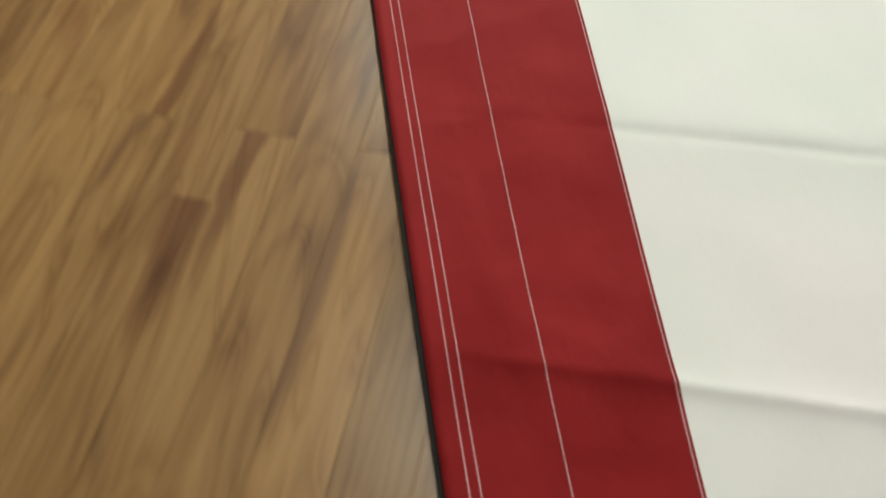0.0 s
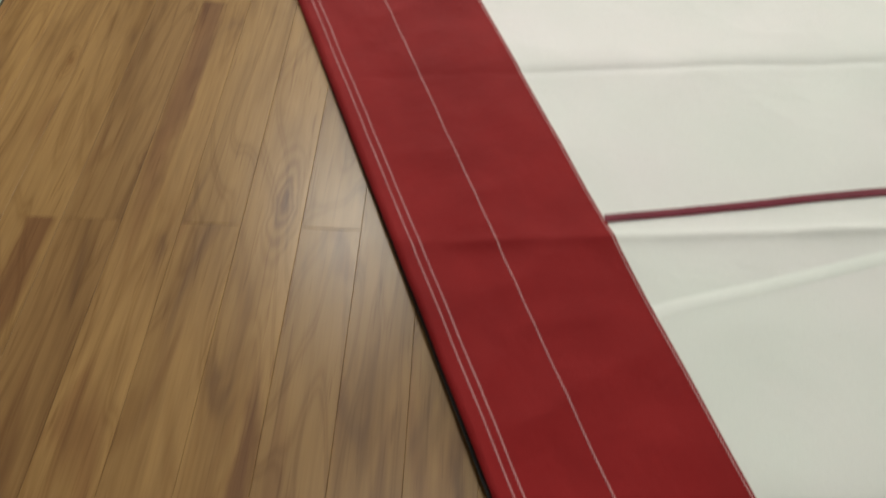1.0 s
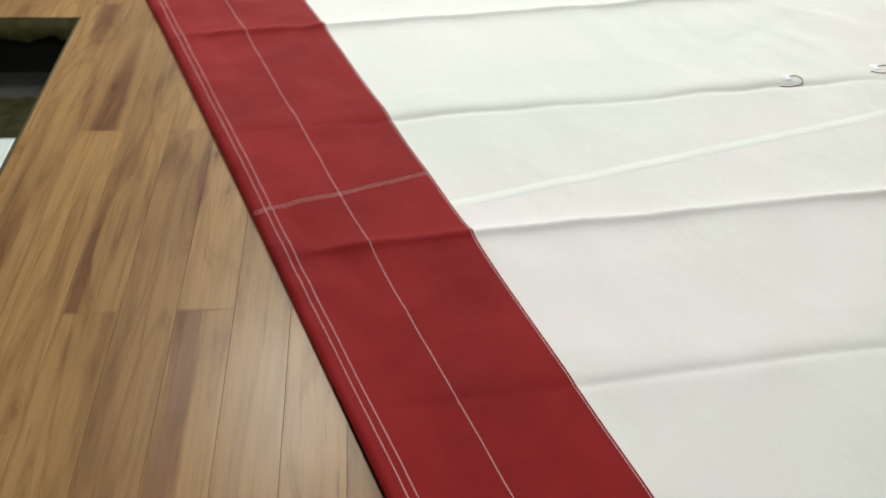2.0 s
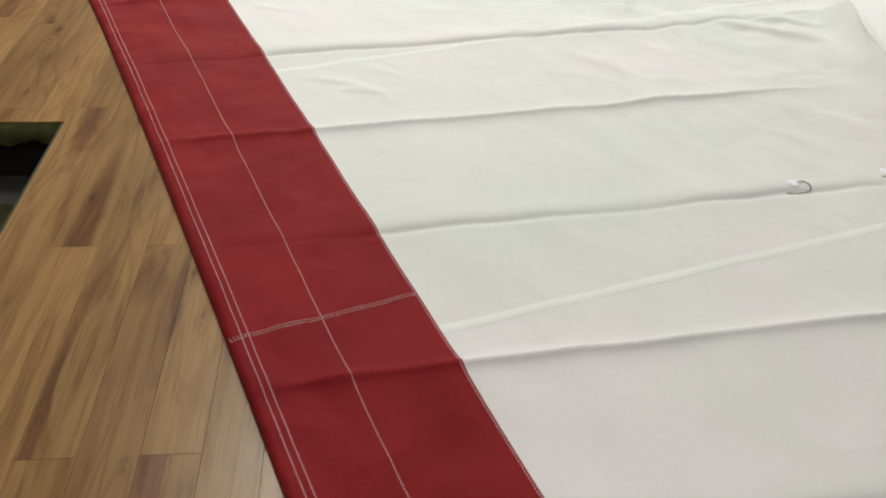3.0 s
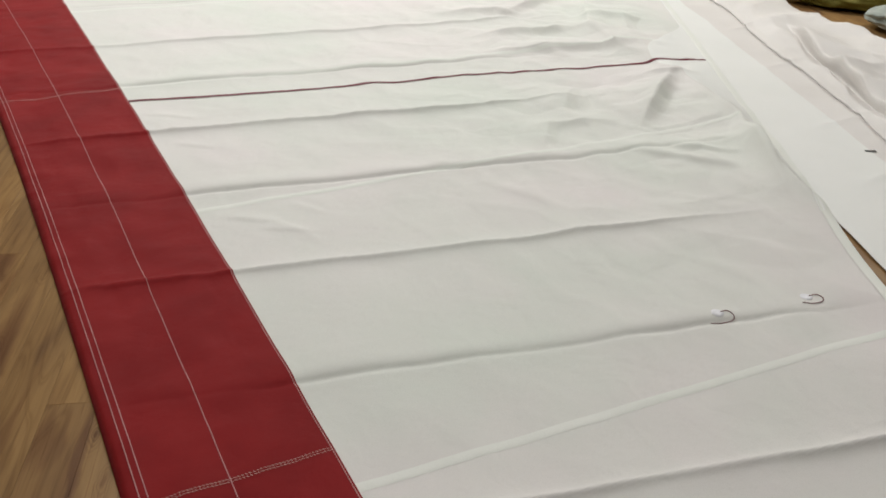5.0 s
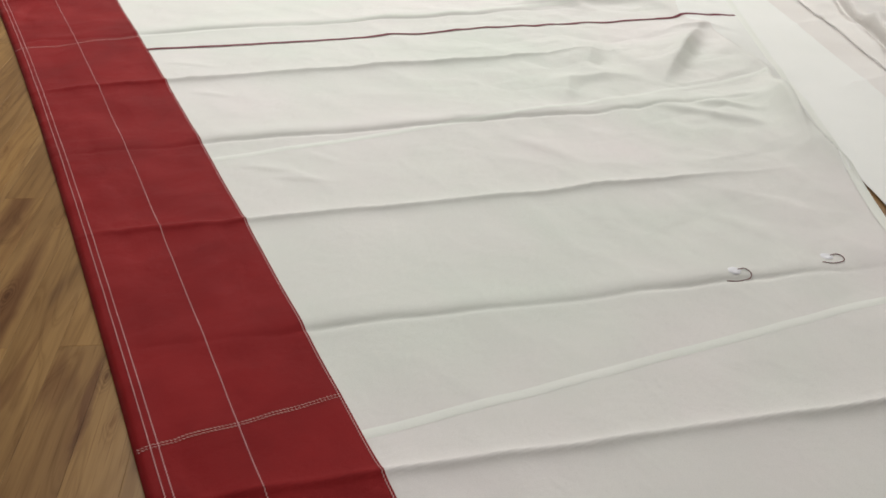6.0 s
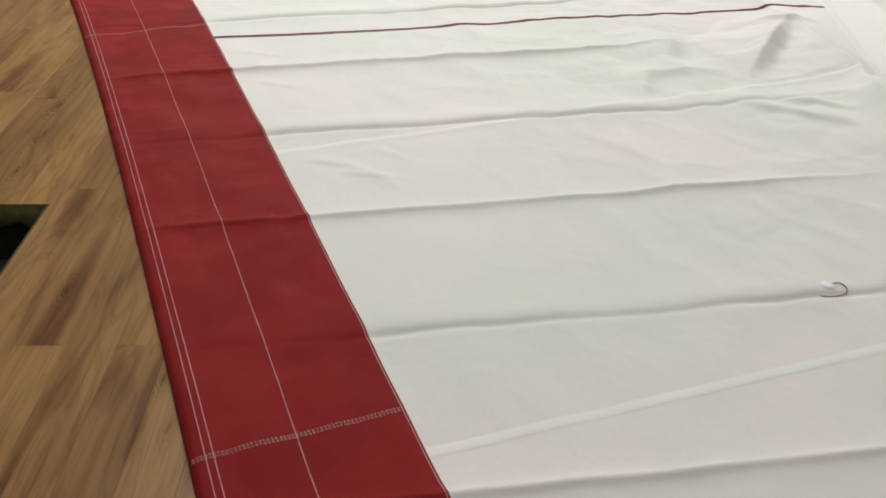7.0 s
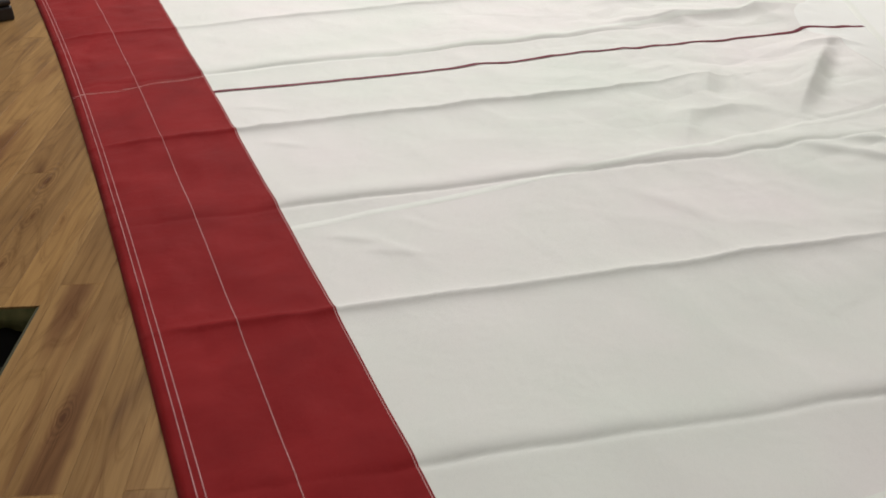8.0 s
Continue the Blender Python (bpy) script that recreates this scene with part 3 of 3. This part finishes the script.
part("luff_lit_patch", grid_mesh("luff_lit_patch", 300, 24, luff_lit_patch, M_TAPE), sail, "doubled cloth beside the luff, coloured brighter as the ruck's lit side")


STRIPE = ((-0.060, 2.545), (0.64, 2.430), (1.42, 2.345), (2.025, 2.230), (2.44, 2.155), (2.60, 2.150), (2.72, 2.155), (2.78, 2.10), (3.024, 2.10))


def stripe_line(s):
    """The upper stripe: a slight sag, then a bend where the cloth is rucked by the luff."""
    x = STRIPE[0][0] + (STRIPE[-1][0] - STRIPE[0][0]) * s
    return (x, sum(float(np.interp(x + k * 0.03, *zip(*STRIPE))) for k in (-1, 0, 1)) / 3)


part("draft_stripe", band("draft_stripe", lambda s: (0.012 + 1.08 * s, -1.294 - 0.155 * s), 0.023, 0.0008, M_STRIPE), sail, "dark crimson draft stripe")
part("draft_stripe", band("draft_stripe", stripe_line, 0.023, 0.0008, M_STRIPE), sail, "dark crimson draft stripe")
part("clew_label", band("clew_label", lambda s: (-0.72 + 0.23 * s, 5.93 - 0.05 * s), 0.10, 0.003, M_PATCH), sail, "small white label near the clew")


def telltale(cx, cy):
    """A round sticker holding a bent strand of yarn."""
    holder = new("telltale")
    holder.parent = sail
    tagged(holder, "white sticker with a curled dark red yarn")
    n = 14
    ring = [(cx + 0.021 * math.cos(2 * math.pi * i / n) * (1 + 0.12 * math.sin(3 * i)), cy + 0.019 * math.sin(2 * math.pi * i / n)) for i in range(n)]
    verts = [surface(x, y, 0.0008) for x, y in ring] + [surface(cx + (x - cx) * 0.9, cy + (y - cy) * 0.9, 0.0022) for x, y in ring] + [surface(cx, cy, 0.0024)]
    faces = [(i, (i + 1) % n, n + (i + 1) % n, n + i) for i in range(n)] + [(n + i, n + (i + 1) % n, 2 * n) for i in range(n)]
    part("patch", mesh_from("patch", verts, faces, M_PATCH, True), holder, "white round sticker")
    cu = bpy.data.curves.new("yarn", "CURVE")
    cu.dimensions, cu.bevel_depth, cu.bevel_resolution = "3D", 0.0013, 2
    sp = cu.splines.new("BEZIER")
    bend = [(0.012, 0.000), (0.040, -0.006), (0.038, -0.034), (-0.005, -0.040), (-0.048, -0.028)]
    sp.bezier_points.add(len(bend) - 1)
    for bp, (dx, dy) in zip(sp.bezier_points, bend):
        bp.co = Vector(surface(cx + dx, cy + dy, 0.0025))
        bp.handle_left_type = bp.handle_right_type = "AUTO"
    tmp = bpy.data.objects.new("tmp", cu)
    scene.collection.objects.link(tmp)
    me = bpy.data.meshes.new_from_object(tmp.evaluated_get(bpy.context.evaluated_depsgraph_get()))
    bpy.data.objects.remove(tmp)
    bpy.data.curves.remove(cu)
    me.materials.clear()
    me.materials.append(M_YARN)
    part("yarn", me, holder, "curled dark red yarn")


telltale(1.258, 0.054)
telltale(1.603, 0.024)


# ---- the second sail, bunched beyond the luff ----
def bunch_left(y):
    return luff_x(y) + 0.045 + 0.15 * max(0.0, 0.36 - y) - 0.05 * smooth01((y - 0.42) / 0.2) + 0.012 * noise.noise((y * 5, 1, 1))


def bunch_right(y):
    return 4.36 + 0.22 * (y - 2.1) + 0.16 * noise.noise((y * 1.4, 5, 2)) + 0.05 * noise.noise((y * 4, 5, 2))


def lap_x(y):
    """The free edge of the upper layer."""
    return 3.02 + 0.455 * (y - 0.9) + 0.035 * noise.noise((y * 2.2, 0, 7)) + 0.015 * math.sin(y * 5)


def low_height(x, y):
    z = 0.008 + 0.004 * noise.noise((x * 1.5, y * 1.5, 8)) + 0.003 * noise.noise((x * 7, y * 7, 5))
    for yy in (0.15, 0.62, 1.12, 1.86, 2.5, 3.1):
        d = y - yy - 0.10 * (x - 3) - 0.03 * noise.noise((x * 3, yy, 1))
        z += 0.012 * math.exp(-abs(d) / 0.025) * smooth01((x - luff_x(y) - 0.25) / 0.15)
    return max(z, 0.003)


def pocket_x(y):
    return 3.34 + 0.53 * (y - 1.244) + 0.012 * noise.noise((y * 3, 2, 2))


def pocket_open(y):
    return smooth01((y - 0.6) / 0.6) * smooth01((2.5 - y) / 0.6)


def top_height(x, y):
    away = smooth01((x - lap_x(y)) / 0.18)
    z = low_height(x, y) * (1 - away) + 0.011 + 0.006 * math.exp(-((x - lap_x(y) - 0.02) / 0.03) ** 2)
    z += 0.05 * away * (0.5 + 0.5 * noise.noise((x * 2.1, y * 2.1, 2.5))) + 0.09 * away * (0.5 - abs(noise.noise((x * 2.3, y * 2.3, 3.3)))) - 0.02 * away * abs(noise.noise((x * 6, y * 6, 1.3)))
    d, k = x - pocket_x(y), pocket_open(y)
    # an open fold: low lip, deep slit, high far wall
    z += k * (0.062 * smooth01((d - 0.005) / 0.03) * math.exp(-max(0, d - 0.05) / 0.22))
    z = z + (0.012 - z) * k * math.exp(-(d / 0.05) ** 2) * (1 if d < 0 else math.exp(-(d / 0.02) ** 2))
    z += 0.004 * noise.noise((x * 9, y * 9, 5))
    z *= smooth01((bunch_right(y) - x) / 0.06 + 0.15)
    return max(z, 0.006)


def low_place(s, c):
    y = -1.6 + 6.0 * s + 0.25 * (1 - s) * noise.noise((c * 2.5, 1.5, 0))
    a, b = bunch_left(y), lap_x(y) + 0.10
    x = a + (b - a) * c
    return (x, y, low_height(x, y))


def top_place(s, c):
    y = -1.6 + 6.0 * s + 0.35 * (1 - s) * noise.noise((c * 3.5, 4.5, 0))
    a, b = lap_x(y), bunch_right(y)
    if c == 0:
        return (a + 0.012, y, low_height(a, y) + 0.001)
    x = a + (b - a) * (c - 1 / 110) * 110 / 109
    d = x - pocket_x(y)
    curl = 0.055 * pocket_open(y) * smooth01(d / 0.035) * math.exp(-max(0.0, d - 0.035) / 0.12) if d > 0 else 0.0
    return (x - curl, y, top_height(x, y))


def band_place(s, c):
    y = -1.5 + 5.2 * s
    a = bunch_left(y) + 0.003
    b = max(a + 0.03, 2.87 + 0.41 * (y - 0.88) + 0.02 * noise.noise((y * 3, 4, 4)))
    x = a + (b - a) * c
    return (x, y, low_height(x, y) + (0.0005 if c in (0, 1) else 0.0022))


bunched = new("bunched_sail")
tagged(bunched, "loose white sailcloth lying crumpled beside the spread sail", "sail", kind="thing")
part("lower_layer", grid_mesh("lower_layer", 340, 60, low_place, M_OTHER), bunched, "flat lower layer of white cloth")
part("wide_band", grid_mesh("wide_band", 300, 30, band_place, M_TAPE), bunched, "bright double cloth band")
part("tag", mesh_from("tag", [(2.80 + dx, 0.80 + dy, low_height(2.80 + dx, 0.80 + dy) + 0.004) for dx, dy in ((0, 0), (0.05, -0.02), (0.056, -0.004), (0.006, 0.016))], [(0, 1, 2, 3)], M_BLACK), bunched, "small dark tag")
part("upper_layer", grid_mesh("upper_layer", 340, 110, top_place, M_OTHER), bunched, "folded upper layer with deep creases")


# ---- bags beyond the cloth ----
def soft_bag(name, cx, cy, size, turn, mat, label, seed):
    """A slack cloth bag: a squashed roll with folds and a gathered end."""
    ob = new(name)
    ob.matrix_world = pose(cx, cy, 0, 0, 0, turn)
    tagged(ob, label, "bag", kind="thing")
    lx, ly, lz = size

    def place(s, c):
        a = 2 * math.pi * c
        e = 2 * s - 1
        r = (1 - abs(e) ** 3.2) ** 0.5 if abs(e) < 1 else 0.0
        f = 1 + 0.30 * noise.noise((e * 3 + seed, math.cos(a) * 1.6, math.sin(a) * 1.6)) - 0.22 * abs(noise.noise((e * 4 + seed, math.cos(a) * 2.6, math.sin(a) * 2.6))) + 0.10 * noise.noise((e * 8 + seed, math.cos(a) * 4, math.sin(a) * 4))
        f += 0.05 * math.sin(a * 9 + e * 4) * abs(e)
        z = lz / 2 + lz / 2 * r * f * math.sin(a)
        return (lx / 2 * e * (1 + 0.05 * f), ly / 2 * r * f * math.cos(a), max(0.003, z))
    part("body", grid_mesh("body", 60, 56, place, mat), ob)

    def cord(s, c):
        a, b = 2 * math.pi * s, 2 * math.pi * c
        rr = 0.36
        return (lx * 0.30 + 0.012 * math.cos(b), (ly * rr * 1.45 + 0.012 * math.sin(b)) * math.cos(a), max(0.004, lz * 0.5 + (lz * rr * 1.42 + 0.012 * math.sin(b)) * math.sin(a)))
    part("strap", grid_mesh("strap", 40, 8, cord, M_DARKBAG), ob, "dark webbing strap")
    return ob


soft_bag("sail_bag", 5.36, 2.98, (1.6, 0.66, 0.44), -46, M_YELLOW, "slack yellow sail bag lying on the floor", 1.0)
soft_bag("sail_bag", 5.02, 2.66, (1.15, 0.34, 0.15), -50, M_OLIVE, "olive rolled sail bag beside the crumpled cloth", 4.0)
soft_bag("sail_bag", 5.62, 2.30, (0.7, 0.45, 0.26), -30, M_DARKBAG, "black cloth bag lying beside the yellow one", 7.0)
soft_bag("cloth_bundle", 4.84, 2.06, (0.72, 0.42, 0.16), -58, M_GREYSAIL, "grey-green bundle of cloth on the floor", 9.0)

# ---- black case by the far floor edge ----
case = new("tool_case")
case.matrix_world = pose(-1.13, 4.10, 0, 0, 0, 14)
tagged(case, "low black plastic tool case on the floor", "case", kind="thing")
part("body", box("body", -0.25, 0.25, -0.15, 0.15, 0.0, 0.075, M_BLACK, 0.012), case)
part("lid", box("lid", -0.25, 0.25, -0.15, 0.15, 0.079, 0.11, M_BLACK, 0.012), case)
part("handle", box("handle", -0.06, 0.06, -0.185, -0.152, 0.06, 0.085, M_BLACK, 0.006), case)

# ---- the machine pit ----
pit = new("machine_pit")
pit.matrix_world = FLOOR_POSE
tagged(pit, "dark sunken sewing machine pit in the plank floor", "pit", kind="structure")
DEEP = -0.21
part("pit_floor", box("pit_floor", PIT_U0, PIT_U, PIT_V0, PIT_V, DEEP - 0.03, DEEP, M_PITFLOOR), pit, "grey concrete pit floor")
# the walls are coloured black for the pit's own shadow
part("pit_wall", box("pit_wall", PIT_U0 - 0.02, PIT_U + 0.02, PIT_V + 0.004, PIT_V + 0.03, DEEP, -0.062, M_SHADE_BLACK), pit)
part("pit_wall", box("pit_wall", PIT_U0 - 0.02, PIT_U + 0.02, PIT_V0 - 0.03, PIT_V0, DEEP, -0.062, M_SHADE_BLACK), pit)
part("pit_wall", box("pit_wall", PIT_U, PIT_U + 0.02, PIT_V0, PIT_V, DEEP, -0.062, M_SHADE_BLACK), pit)
part("pit_wall", box("pit_wall", PIT_U0 - 0.02, PIT_U0, PIT_V0, PIT_V, DEEP, -0.062, M_SHADE_BLACK), pit)


def worn_rim(s, c):
    u = PIT_U0 + (PIT_U - PIT_U0) * s
    drop = 0.080 + 0.03 * noise.noise((u * 7, 2, 0)) + 0.012 * noise.noise((u * 25, 3, 0))
    return (u, PIT_V - 0.004 - 0.006 * math.sin(math.pi * c), -0.004 - drop * c)


part("rim_board", grid_mesh("rim_board", 90, 6, worn_rim, M_GREEN), pit, "worn green painted rim board")
part("edge_trim", box("edge_trim", PIT_U - 0.010, PIT_U - 0.0005, PIT_V0, PIT_V, -0.045, -0.003, M_EDGE, 0.002), pit, "grey-green edge trim")

table = new("sewing_table")
table.matrix_world = FLOOR_POSE
tagged(table, "white laminate sewing table sunk level with the floor", "table", kind="thing")
TU = PIT_U - 0.016
part("tabletop", box("tabletop", PIT_U0 + 0.1, TU, PIT_V0 + 0.05, 0.215, -0.034, -0.006, M_TABLE, 0.003), table)
for lu in (PIT_U0 + 0.16, TU - 0.06):
    for lv in (PIT_V0 + 0.1, 0.14):
        part("leg", box("leg", lu - 0.02, lu + 0.02, lv - 0.02, lv + 0.02, DEEP, -0.034, M_BLACK, 0.004), table, "black steel leg")

mat = new("floor_mat")
mat.matrix_world = FLOOR_POSE
tagged(mat, "olive green tufted carpet mat on the pit floor", "mat", kind="thing")


def tuft(s, c):
    u = PIT_U0 + 0.1 + (PIT_U - 0.02 - PIT_U0 - 0.1) * c
    v = 0.22 + 0.52 * s
    rim = min(1.0, min(s, 1 - s, c, 1 - c) * 16)
    return (u, v + 0.012 * noise.noise((u * 18, s * 9, 0)), DEEP + 0.002 + rim * (0.028 + 0.012 * noise.noise((u * 24, v * 24, 4))))


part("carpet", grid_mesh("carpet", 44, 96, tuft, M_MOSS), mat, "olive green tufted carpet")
part("backing", box("backing", PIT_U0 + 0.11, PIT_U - 0.03, 0.23, 0.73, DEEP, DEEP + 0.004, M_BLACK), mat)

# ---- floor planks: those beside the sail one by one, the rest joined ----
whole = from_bm("plank", plank_bm(0, PLANK_W, 0, PLANK_L), M_PLANK)
rest = bmesh.new()


def lay(u0, u1, v0, v1, single):
    if not (in_room(u0, v0, 0.4) or in_room(u1, v1, 0.4)):
        return
    if not single:
        plank_bm(u0, u1, v0, v1, rest)
        return
    full = abs(u1 - u0 - PLANK_W) < 1e-6 and abs(v1 - v0 - PLANK_L) < 1e-6
    me = whole if full else from_bm("plank", plank_bm(0, u1 - u0, 0, v1 - v0), M_PLANK)
    part("plank", me, floor).matrix_basis = FLOOR_POSE @ Matrix.Translation((u0, v0, 0))


for k in range(-62, 66):
    u0 = SEAM_U + PLANK_W * k
    u1 = u0 + PLANK_W
    for j in range(-7, 9):
        v0 = board_ends(k) + PLANK_L * j
        v1 = v0 + PLANK_L
        single = -19 <= k <= 1 and -3 <= j <= 3
        if u1 <= PIT_U0 or u0 >= PIT_U or v1 <= PIT_V0 or v0 >= PIT_V:
            lay(u0, u1, v0, v1, single)
            continue
        if u1 > PIT_U:
            lay(PIT_U, u1, v0, v1, single)
            u1c = PIT_U
        else:
            u1c = u1
        if v1 > PIT_V:
            lay(u0, u1c, PIT_V, v1, single)
        if v0 < PIT_V0:
            lay(u0, u1c, v0, PIT_V0, single)
        if u0 < PIT_U0:
            lay(u0, PIT_U0, max(v0, PIT_V0), min(v1, PIT_V), single)
joined = part("floorboards", from_bm("floorboards", rest, M_PLANKS), floor)
joined.matrix_basis = FLOOR_POSE
tagged(joined, kind="stuff")
